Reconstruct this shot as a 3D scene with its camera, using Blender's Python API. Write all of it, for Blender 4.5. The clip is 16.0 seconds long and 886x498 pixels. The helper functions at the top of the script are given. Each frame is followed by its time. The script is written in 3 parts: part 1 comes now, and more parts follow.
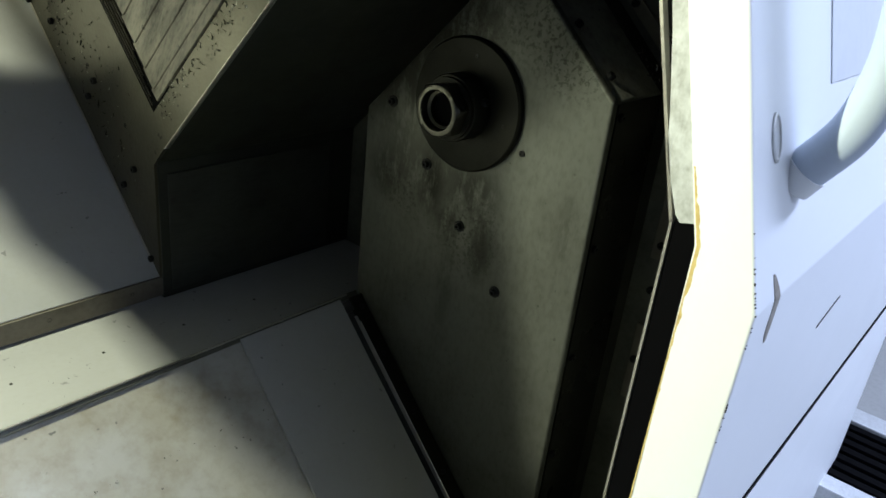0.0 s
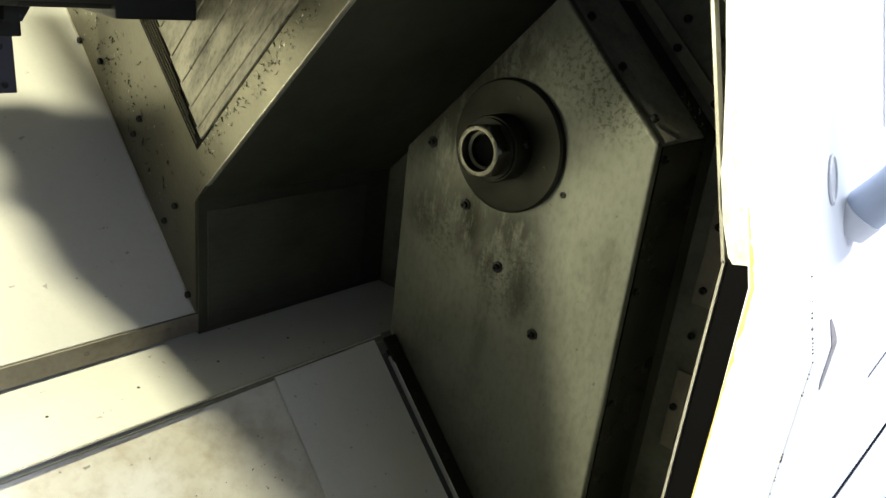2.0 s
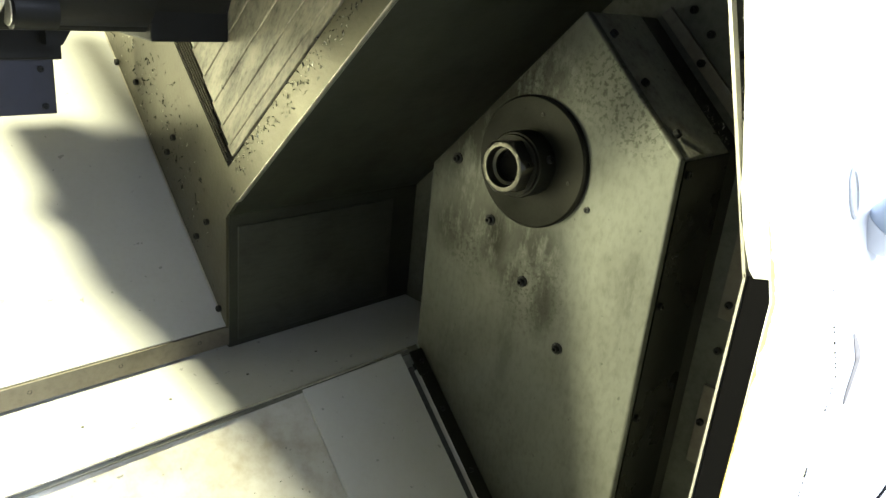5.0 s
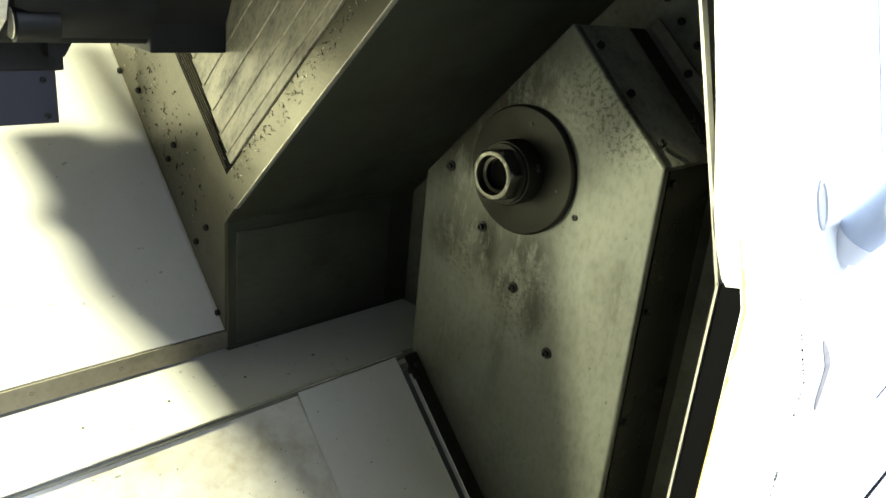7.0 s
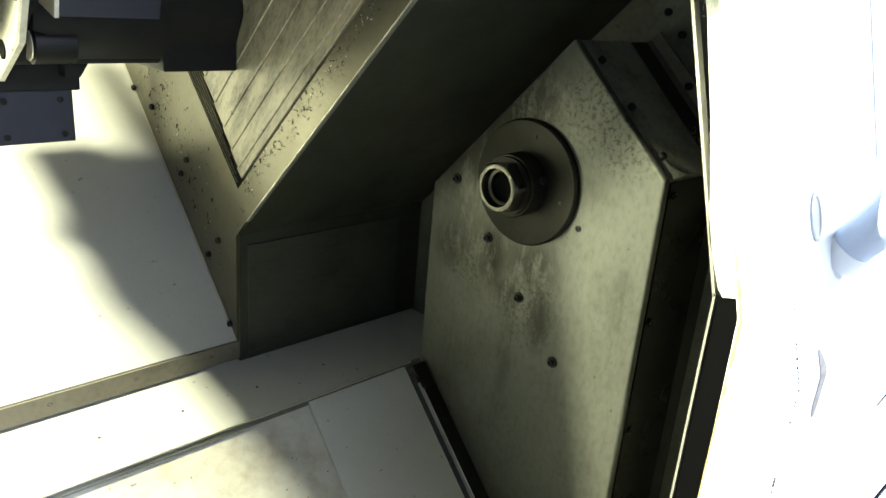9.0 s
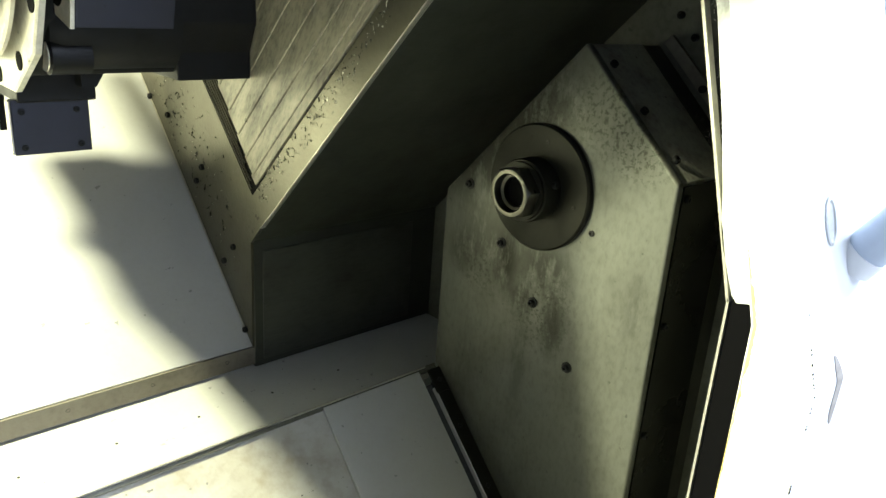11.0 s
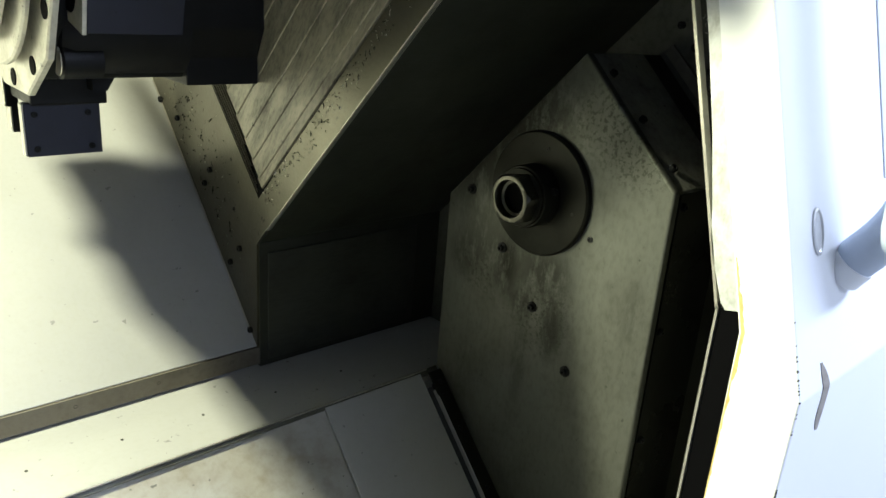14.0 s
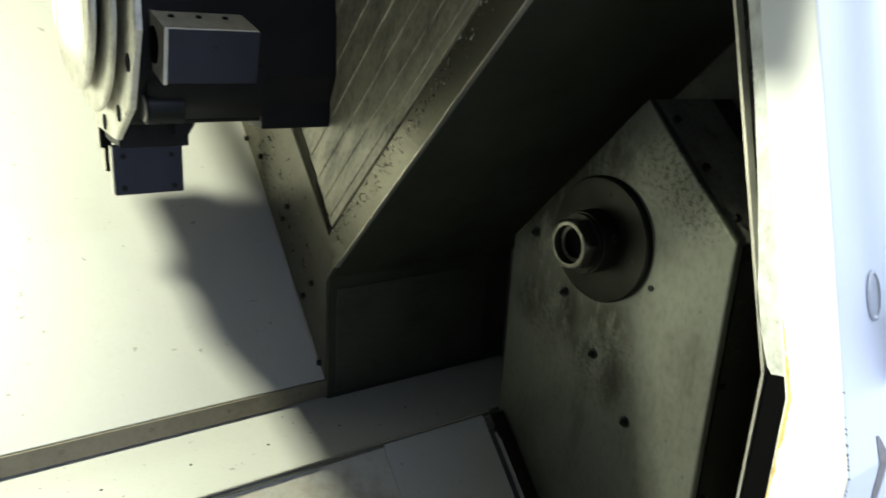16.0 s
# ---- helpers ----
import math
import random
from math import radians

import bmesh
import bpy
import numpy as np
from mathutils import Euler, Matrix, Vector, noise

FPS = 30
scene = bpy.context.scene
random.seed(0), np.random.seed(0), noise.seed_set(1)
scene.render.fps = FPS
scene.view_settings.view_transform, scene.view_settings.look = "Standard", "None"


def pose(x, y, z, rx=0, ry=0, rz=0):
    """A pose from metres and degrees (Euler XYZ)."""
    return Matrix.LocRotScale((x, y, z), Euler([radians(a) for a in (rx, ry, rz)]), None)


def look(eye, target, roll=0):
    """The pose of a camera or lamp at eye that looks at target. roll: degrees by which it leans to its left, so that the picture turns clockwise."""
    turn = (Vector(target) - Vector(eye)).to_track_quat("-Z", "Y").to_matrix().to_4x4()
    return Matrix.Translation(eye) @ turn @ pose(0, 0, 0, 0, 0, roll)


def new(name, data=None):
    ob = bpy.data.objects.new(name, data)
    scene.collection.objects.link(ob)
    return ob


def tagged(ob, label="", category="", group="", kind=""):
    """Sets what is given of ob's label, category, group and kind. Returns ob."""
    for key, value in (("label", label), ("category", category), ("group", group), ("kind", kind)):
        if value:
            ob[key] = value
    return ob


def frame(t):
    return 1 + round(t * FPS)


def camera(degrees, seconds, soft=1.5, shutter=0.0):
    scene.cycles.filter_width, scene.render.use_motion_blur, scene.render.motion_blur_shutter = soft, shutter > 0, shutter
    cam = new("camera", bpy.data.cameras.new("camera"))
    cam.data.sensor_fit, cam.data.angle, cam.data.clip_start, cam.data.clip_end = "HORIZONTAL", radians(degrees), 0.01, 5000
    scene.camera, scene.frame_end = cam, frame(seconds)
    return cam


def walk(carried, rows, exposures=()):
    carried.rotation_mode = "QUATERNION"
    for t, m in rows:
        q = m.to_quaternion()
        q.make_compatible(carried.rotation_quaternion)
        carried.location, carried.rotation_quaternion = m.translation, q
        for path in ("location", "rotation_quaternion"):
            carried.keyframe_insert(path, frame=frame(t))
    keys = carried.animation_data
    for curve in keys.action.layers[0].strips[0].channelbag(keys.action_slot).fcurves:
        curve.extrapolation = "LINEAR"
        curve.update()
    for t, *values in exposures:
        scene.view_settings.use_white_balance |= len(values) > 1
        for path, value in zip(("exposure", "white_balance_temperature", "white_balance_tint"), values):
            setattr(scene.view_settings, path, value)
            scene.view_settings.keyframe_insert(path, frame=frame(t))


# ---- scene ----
cam = camera(61.0, 16.0, soft=1.5, shutter=0.5)
PATH = [
    (0, (-0.6728, -0.5140, 0.1988), (0.0450, 0.0485, -0.2114), 6.59),
    (0.5, (-0.6808, -0.5016, 0.1932), (0.0422, 0.0642, -0.2032), 6.80),
    (1, (-0.6750, -0.5008, 0.1916), (0.0411, 0.0819, -0.1927), 6.68),
    (1.5, (-0.6773, -0.5004, 0.1910), (0.0354, 0.0949, -0.1798), 6.67),
    (2, (-0.6821, -0.5004, 0.1898), (0.0285, 0.1051, -0.1686), 6.71),
    (2.5, (-0.6822, -0.5028, 0.1900), (0.0225, 0.1139, -0.1607), 6.50),
    (3, (-0.6808, -0.5056, 0.1907), (0.0173, 0.1211, -0.1558), 6.28),
    (3.5, (-0.6881, -0.5043, 0.1907), (0.0101, 0.1241, -0.1522), 6.16),
    (4, (-0.6901, -0.5049, 0.1913), (0.0052, 0.1270, -0.1511), 6.01),
    (6.5, (-0.6808, -0.5285, 0.2016), (0.0003, 0.1184, -0.1416), 5.71),
    (7, (-0.6845, -0.5352, 0.2059), (-0.0041, 0.1134, -0.1354), 5.68),
    (7.5, (-0.6876, -0.5391, 0.2091), (-0.0087, 0.1121, -0.1300), 5.51),
    (8, (-0.6897, -0.5450, 0.2118), (-0.0131, 0.1101, -0.1246), 5.38),
    (8.5, (-0.6921, -0.5497, 0.2151), (-0.0174, 0.1086, -0.1188), 5.27),
    (9, (-0.6913, -0.5495, 0.2165), (-0.0201, 0.1127, -0.1165), 4.92),
    (9.5, (-0.6884, -0.5507, 0.2162), (-0.0222, 0.1175, -0.1149), 4.60),
    (12, (-0.6866, -0.5524, 0.2214), (-0.0374, 0.1324, -0.1096), 4.02),
    (12.5, (-0.6834, -0.5531, 0.2207), (-0.0376, 0.1356, -0.1088), 4.05),
    (13, (-0.6879, -0.5544, 0.2196), (-0.0397, 0.1338, -0.1064), 4.34),
    (13.5, (-0.6878, -0.5612, 0.2219), (-0.0410, 0.1282, -0.1043), 4.43),
    (14, (-0.6888, -0.5692, 0.2262), (-0.0425, 0.1201, -0.1014), 4.53),
    (14.5, (-0.6879, -0.5758, 0.2302), (-0.0429, 0.1154, -0.0956), 4.55),
    (15, (-0.6864, -0.5817, 0.2354), (-0.0444, 0.1141, -0.0865), 4.38),
    (15.5, (-0.6747, -0.5885, 0.2440), (-0.0577, 0.1309, -0.0751), 3.73),
    (16, (-0.6525, -0.5975, 0.2475), (-0.1036, 0.1825, -0.0531), 3.53),
]
walk(cam, [(t, look(eye, target, roll)) for t, eye, target, roll in PATH],
     exposures=[(0, -1.0, 5650, 9), (1.0, -0.6, 5900, 11), (1.6, -0.15, 6400, 11), (2.2, 0.2, 6400, 9), (3.0, 0.85, 6400, 6), (4.0, 0.9, 6400, 6), (6.5, 0.7, 6300, 6), (9.2, 0.7, 6200, 5),
                (12.5, 0.15, 6200, 5), (13.5, -0.3, 6000, 8), (14.5, -0.4, 5850, 9), (16.0, -0.45, 5750, 9)])

# ---- light ----
world = bpy.data.worlds.new("world")
scene.world = world
world.use_nodes = True
world.node_tree.nodes["Background"].inputs[0].default_value = (0.55, 0.6, 0.7, 1)
world.node_tree.nodes["Background"].inputs[1].default_value = 0.03


def area(name, eye, target, w, h, power, colour):
    data = bpy.data.lights.new(name, "AREA")
    data.shape, data.size, data.size_y, data.energy, data.color = "RECTANGLE", w, h, power, colour
    ob = new(name, data)
    ob.matrix_world = look(eye, target)
    return ob


LAMP = Vector((-1.26, 0.35, 0.82))
AIM = Vector((-0.4, 0.25, -0.2))
area("work_light", LAMP, AIM, 0.016, 0.022, 98, (1.0, 0.945, 0.605))
CEIL = 2.2
# the last tube is added fill for the guard's shade and the door's end
TUBES = ((1.1, -1.5, 160), (2.6, -1.5, 140), (1.1, -3.4, 125), (-0.4, -3.4, 22))
for lx, ly, watts in TUBES:
    area("ceiling_light", (lx, ly, CEIL - 0.075), (lx, ly, 0), 1.2, 0.2, watts, (0.775, 0.825, 1.0))


# ---- materials ----
def material(name, base, rough, metal=0.0, spots=0.25, dark=None, scale=8.0, fine=140.0, bump=0.12, streak=None, spec=0.5, specks=0.0, turn=0.0):
    """Base colour broken up by large stains and fine grain, with relief. streak: stretch of the grain along x, y, z."""
    m = bpy.data.materials.new(name)
    m.use_nodes = True
    nt = m.node_tree
    b = nt.nodes["Principled BSDF"]
    tc = nt.nodes.new("ShaderNodeTexCoord")
    mp = nt.nodes.new("ShaderNodeMapping")
    mp.vector_type = "TEXTURE"
    mp.inputs["Rotation"].default_value = (radians(turn), 0, 0)
    mp.inputs["Scale"].default_value = [1 / c for c in (streak or (1, 1, 1))]
    nt.links.new(tc.outputs["Object"], mp.inputs[0])

    def noise_at(s, d, vec):
        n = nt.nodes.new("ShaderNodeTexNoise")
        n.inputs["Scale"].default_value, n.inputs["Detail"].default_value = s, d
        n.inputs["Roughness"].default_value = 0.62
        nt.links.new(vec, n.inputs["Vector"])
        return n.outputs["Fac"]

    big, small = noise_at(scale, 5, mp.outputs[0] if turn else tc.outputs["Object"]), noise_at(fine, 3, mp.outputs[0])

    def ramp(fac, lo, hi, a, c):
        r = nt.nodes.new("ShaderNodeMapRange")
        r.inputs[1].default_value, r.inputs[2].default_value, r.inputs[3].default_value, r.inputs[4].default_value = lo, hi, a, c
        nt.links.new(fac, r.inputs[0])
        return r.outputs[0]

    mix = nt.nodes.new("ShaderNodeMix")
    mix.data_type = "RGBA"
    mix.inputs["A"].default_value = (*base, 1)
    mix.inputs["B"].default_value = (*(dark or [c * 0.45 for c in base]), 1)
    add = nt.nodes.new("ShaderNodeMath")
    add.operation = "MULTIPLY_ADD"
    add.inputs[1].default_value = 1.0
    nt.links.new(ramp(big, 0.42, 0.72, 0, spots), add.inputs[0])
    nt.links.new(ramp(small, 0.45, 0.8, 0, spots * 0.8), add.inputs[2])
    nt.links.new(add.outputs[0], mix.inputs["Factor"])
    out = mix.outputs["Result"]
    if specks:
        mx = nt.nodes.new("ShaderNodeMix")
        mx.data_type = "RGBA"
        mx.inputs["B"].default_value = (*[c * 0.25 for c in base], 1)
        nt.links.new(out, mx.inputs["A"])
        nt.links.new(ramp(noise_at(70, 2, tc.outputs["Object"]), 0.70, 0.735, 0, specks), mx.inputs["Factor"])
        out = mx.outputs["Result"]
    nt.links.new(out, b.inputs["Base Color"])
    b.inputs["Metallic"].default_value = metal
    b.inputs["Specular IOR Level"].default_value = spec
    nt.links.new(ramp(big, 0.3, 0.75, rough, min(1, rough + 0.2)), b.inputs["Roughness"])
    bp = nt.nodes.new("ShaderNodeBump")
    bp.inputs["Strength"].default_value, bp.inputs["Distance"].default_value = bump, 0.002
    nt.links.new(small, bp.inputs["Height"])
    nt.links.new(bp.outputs[0], b.inputs["Normal"])
    return m


SHEET = material("pale_sheet_steel", (0.40, 0.405, 0.405), 0.42, 0.35, 0.18, (0.30, 0.285, 0.24), 6, 150, 0.06, specks=0.5)
STEEL = material("oily_steel", (0.105, 0.099, 0.074), 0.27, 0.8, 0.5, (0.08, 0.075, 0.055), 14, 180, 0.2, specks=0.9)
LOUVRE = material("way_cover_steel", (0.25, 0.232, 0.172), 0.38, 0.2, 0.8, (0.06, 0.055, 0.04), 34, 260, 0.12, (1, 1, 0.35), turn=36, specks=0.8)
WORN = material("soiled_sheet_steel", (0.42, 0.415, 0.39), 0.45, 0.35, 0.46, (0.22, 0.19, 0.13), 11, 60, 0.08, specks=0.8)
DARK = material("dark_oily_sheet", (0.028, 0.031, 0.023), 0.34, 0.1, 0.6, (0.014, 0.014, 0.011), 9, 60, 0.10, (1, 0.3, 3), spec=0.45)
SPIN = material("spindle_steel", (0.04, 0.041, 0.034), 0.36, 0.3, 0.45, (0.025, 0.025, 0.02), 25, 220, 0.1, spec=0.2)
HOLDER = material("blued_steel", (0.019, 0.021, 0.037), 0.42, 0.3, 0.4, (0.02, 0.022, 0.03), 30, 160, 0.1, specks=0.6)
NUT = material("worn_nut_steel", (0.095, 0.093, 0.078), 0.26, 0.95, 0.4, (0.05, 0.048, 0.04), 30, 200, 0.12)
OXIDE = material("blackened_steel", (0.0055, 0.006, 0.0065), 0.45, 0.2, 0.3, None, 18, 200, 0.1, spec=0.3)
# paler turret steel: faces turned to the lamp carry its light in this colour
FACE = material("bright_lamp_side_face", (0.62, 0.60, 0.52), 0.32, 0.45, 0.4, (0.25, 0.23, 0.18), 30, 200, 0.12, specks=0.7)
BRIGHT = material("machined_steel", (0.62, 0.60, 0.54), 0.28, 0.9, 0.3, (0.25, 0.24, 0.2), 30, 260, 0.08)
RUBBER = material("black_rubber", (0.0015, 0.0015, 0.002), 0.5, 0.0, 0.2, None, 20, 120, 0.08, spec=0.04)
WHITE = material("white_paint", (0.80, 0.82, 0.85), 0.4, 0.0, 0.05, (0.62, 0.62, 0.6), 5, 240, 0.04)
SOILED = material("soiled_edge_steel", (0.17, 0.155, 0.125), 0.45, 0.4, 0.5, (0.08, 0.07, 0.05), 14, 120, 0.1)
BLUE = material("grey_blue_paint", (0.50, 0.57, 0.68), 0.35, 0.0, 0.08, None, 12, 200, 0.04)
ALU = material("scuffed_aluminium", (0.62, 0.63, 0.64), 0.4, 0.45, 0.28, (0.3, 0.3, 0.29), 30, 120, 0.25)
SCUFF = material("scuffed_edge_strip", (0.60, 0.62, 0.63), 0.42, 0.3, 0.6, (0.20, 0.20, 0.18), 38, 150, 0.22, (1, 1, 0.5), specks=0.9)
MARK = material("rubbed_brown_mark", (0.27, 0.25, 0.22), 0.6, 0.0, 0.5, (0.14, 0.12, 0.10), 60, 200, 0.1)
GREY = material("grey_concrete", (0.30, 0.30, 0.29), 0.7, 0.0, 0.3, None, 3, 60, 0.2)
WALLP = material("workshop_paint", (0.62, 0.64, 0.66), 0.7, 0.0, 0.1, None, 2, 60, 0.05)
GRIME = material("oily_grey_sheet", (0.090, 0.094, 0.075), 0.42, 0.1, 0.6, (0.03, 0.03, 0.022), 12, 120, 0.1, specks=0.5)
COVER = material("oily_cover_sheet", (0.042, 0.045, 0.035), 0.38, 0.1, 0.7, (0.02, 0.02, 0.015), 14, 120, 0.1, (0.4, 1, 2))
# near-black colour that paints the shade inside holes and slots
HOLE = material("hole_shade", (0.004, 0.004, 0.004), 0.7, 0.0, 0.1, spec=0.05)
YELLOW = material("old_sealant", (0.66, 0.52, 0.20), 0.5, 0.0, 0.4, (0.3, 0.17, 0.04), 40, 160, 0.3)


def stained(name, base, stains, mottle):
    """Brushed plate with oil marks and painted shade, each (y, z, width, height, strength); mottle is the place of fine
    pitting.
    """
    m = material(name, base, 0.30, 0.55, 0.45, (0.05, 0.05, 0.041), 9, 160, 0.04, (0.3, 1, 0.5), spec=0.05, specks=0.5)
    nt = m.node_tree
    b = nt.nodes["Principled BSDF"]
    last = b.inputs["Base Color"].links[0].from_socket
    tc = nt.nodes.new("ShaderNodeTexCoord")

    def mth(op, a, c):
        n = nt.nodes.new("ShaderNodeMath")
        n.operation = op
        for i, v in enumerate((a, c)):
            if isinstance(v, (int, float)):
                n.inputs[i].default_value = v
            else:
                nt.links.new(v, n.inputs[i])
        n.use_clamp = True
        return n.outputs[0]

    def patch(y, z, w, h, scale, stretch, lo, hi):
        mp = nt.nodes.new("ShaderNodeMapping")
        mp.inputs["Location"].default_value = (0, -y / w, -z / h)
        mp.inputs["Scale"].default_value = (0, 1 / w, 1 / h)
        nt.links.new(tc.outputs["Object"], mp.inputs[0])
        ln = nt.nodes.new("ShaderNodeVectorMath")
        ln.operation = "LENGTH"
        nt.links.new(mp.outputs[0], ln.inputs[0])
        fall = nt.nodes.new("ShaderNodeMapRange")
        fall.interpolation_type = "SMOOTHSTEP"
        fall.inputs[1].default_value, fall.inputs[2].default_value, fall.inputs[3].default_value, fall.inputs[4].default_value = 0.15, 1.0, 1, 0
        nt.links.new(ln.outputs["Value"], fall.inputs[0])
        mq = nt.nodes.new("ShaderNodeMapping")
        mq.inputs["Scale"].default_value = stretch
        nt.links.new(tc.outputs["Object"], mq.inputs[0])
        nz = nt.nodes.new("ShaderNodeTexNoise")
        nz.inputs["Scale"].default_value, nz.inputs["Detail"].default_value, nz.inputs["Roughness"].default_value = scale, 6, 0.7
        nt.links.new(mq.outputs[0], nz.inputs["Vector"])
        th = nt.nodes.new("ShaderNodeMapRange")
        th.inputs[1].default_value, th.inputs[2].default_value = lo, hi
        nt.links.new(nz.outputs["Fac"], th.inputs[0])
        return mth("MULTIPLY", fall.outputs[0], th.outputs[0])

    def over(last, fac, colour):
        mix = nt.nodes.new("ShaderNodeMix")
        mix.data_type = "RGBA"
        mix.inputs["B"].default_value = (*colour, 1)
        nt.links.new(last, mix.inputs["A"])
        nt.links.new(fac, mix.inputs["Factor"])
        return mix.outputs["Result"]

    for y, z, w, h, k in stains:
        last = over(last, mth("MULTIPLY", patch(y, z, w, h, 55, (1, 1, 0.4), 0.36, 0.52), k), (0.022, 0.022, 0.017))
    for y, z, w, h in mottle:
        last = over(last, mth("MULTIPLY", patch(y, z, w, h, 170, (1, 1, 1), 0.51, 0.58), 0.65), (0.03, 0.03, 0.023))
    nt.links.new(last, b.inputs["Base Color"])
    return m


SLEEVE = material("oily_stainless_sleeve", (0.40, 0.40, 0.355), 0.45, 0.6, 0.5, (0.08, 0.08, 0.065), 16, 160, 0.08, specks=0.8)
# base colour of the rear hood, about a tenth of the sleeve's
REAR_HOOD = material("dark_rear_hood", (0.04, 0.041, 0.034), 0.30, 0.5, 0.5, (0.02, 0.02, 0.016), 10, 140, 0.08, (1, 0.3, 2))
# oil film, with the shade of the hood's turned-away side put into its colour
SIDE = material("oily_shade_black", (0.006, 0.0065, 0.0055), 0.22, 0.3, 0.5, (0.004, 0.004, 0.0035), 8, 90, 0.05, spec=0.05)
FLANGE = material("oily_flange_steel", (0.020, 0.020, 0.0165), 0.38, 0.5, 0.5, (0.012, 0.012, 0.010), 22, 220, 0.08, spec=0.06, specks=0.5)
FRONT = stained("stained_shaded_front_plate", (0.122, 0.127, 0.112),
                ((0.042, -0.110, 0.028, 0.060, 0.95), (0.012, -0.150, 0.030, 0.035, 0.8), (-0.042, -0.165, 0.028, 0.065, 0.75), (0.120, -0.115, 0.045, 0.05, 0.65),
                 # first two: shade painted on the plate's upper left, round the flange
                 (0.10, 0.02, 0.14, 0.12, 0.8), (0.02, 0.09, 0.12, 0.11, 0.7), (-0.02, -0.10, 0.06, 0.06, 0.75), (0.07, -0.09, 0.09, 0.07, 0.6), (0.005, -0.24, 0.02, 0.10, 0.35), (-0.15, -0.10, 0.02, 0.07, 0.3), (0.10, -0.30, 0.03, 0.12, 0.25)),
                ((-0.085, 0.10, 0.08, 0.075), (-0.13, 0.065, 0.06, 0.05), (-0.02, -0.15, 0.075, 0.09), (0.03, 0.09, 0.10, 0.08), (0.09, -0.13, 0.06, 0.05)))


# ---- mesh helpers ----
def part(name, bm, mat, parent=None, label="", smooth=False):
    bmesh.ops.recalc_face_normals(bm, faces=bm.faces)
    me = bpy.data.meshes.new(name)
    bm.to_mesh(me)
    bm.free()
    me.materials.append(mat)
    if smooth:
        for p in me.polygons:
            p.use_smooth = True
        me.set_sharp_from_angle(angle=radians(35))
    ob = new(name, me)
    ob.parent = parent
    return tagged(ob, label)


def prism(poly, x0, x1, bevel=0.0, segs=2, bm=None):
    """A polygon in y, z, drawn out along x."""
    bm = bm or bmesh.new()
    a = [bm.verts.new((x0, y, z)) for y, z in poly]
    b = [bm.verts.new((x1, y, z)) for y, z in poly]
    n = len(poly)
    fs = [bm.faces.new(a[::-1]), bm.faces.new(b)]
    fs += [bm.faces.new((a[i], a[(i + 1) % n], b[(i + 1) % n], b[i])) for i in range(n)]
    if bevel:
        es = {e for f in fs for e in f.edges}
        bmesh.ops.bevel(bm, geom=list(es), offset=bevel, segments=segs, affect="EDGES", profile=0.6)
    return bm


def box(x0, x1, y0, y1, z0, z1, bevel=0.0, segs=2, bm=None):
    return prism([(y0, z0), (y1, z0), (y1, z1), (y0, z1)], x0, x1, bevel, segs, bm)


S2 = math.sqrt(0.5)


def slab(u0, u1, v0, v1):
    """The four corners, in y and z, of a bar whose section lies square to the 45 degree bed: u up and back, v up and forward."""
    return [((u - v) * S2, (u + v) * S2) for u, v in ((u0, v0), (u1, v0), (u1, v1), (u0, v1))]


def lathe(profile, segs=48, flats=None):
    """Turned about the x axis: (x, radius) pairs. flats: for a nut, few segments."""
    bm = bmesh.new()
    rings = []
    for x, r in profile:
        rings.append([bm.verts.new((x, r * math.cos(a), r * math.sin(a))) for a in (2 * math.pi * i / segs for i in range(segs))])
    for p, q in zip(rings, rings[1:]):
        for i in range(segs):
            bm.faces.new((p[i], p[(i + 1) % segs], q[(i + 1) % segs], q[i]))
    return bm


def bolt_mesh(r, h, washer=0.0, mat=OXIDE):
    """A cap screw on the plane x = 0, head towards -x, with a hex socket."""
    prof = []
    if washer:
        prof += [(0, washer), (-0.0015, washer), (-0.0018, r)]
    else:
        prof += [(0, r)]
    prof += [(-h * 0.85, r), (-h, r * 0.85), (-h, r * 0.5), (-h * 0.4, r * 0.45), (-h * 0.4, 0.0001)]
    bm = lathe(prof, 12)
    me = bpy.data.meshes.new("bolt")
    bmesh.ops.recalc_face_normals(bm, faces=bm.faces)
    bm.to_mesh(me)
    bm.free()
    me.materials.append(mat)
    return me


def toward(place, normal):
    """A pose whose -x axis lies along normal."""
    n = Vector(normal).normalized()
    q = Vector((-1, 0, 0)).rotation_difference(n)
    return Matrix.Translation(place) @ q.to_matrix().to_4x4()


def bolt(me, place, normal, parent, name="bolt"):
    ob = new(name, me)
    ob.matrix_world = toward(place, normal)
    ob.parent = parent
    return ob


def root(name, label, category, group="", kind="", place=(0, 0, 0)):
    ob = new(name)
    ob.location = place
    ob.empty_display_size = 0.05
    return tagged(ob, label, category, group, kind)


CAP = bolt_mesh(0.0046, 0.005)
CAPW = bolt_mesh(0.0044, 0.006, 0.0072)
SMALL = bolt_mesh(0.0036, 0.002)
FLAT = bolt_mesh(0.0034, 0.0008, 0.0, SPIN)
TINY = bolt_mesh(0.0019, 0.0006, 0.0, SPIN)

# ---- machine enclosure ----
XE = -0.192   # end face of the turret column
X0 = -1.35    # far end of the enclosure


def structure(name, bm, mat, label, category):
    return tagged(part(name, bm, mat), label, category, kind="structure")


rear = structure("wall_rear", prism(slab(0.0332, 1.0, -0.475, -0.4535), X0, XE - 0.0005, 0.0015), SHEET,
                 "sloping pale sheet steel guard behind the turret", "guard panel")
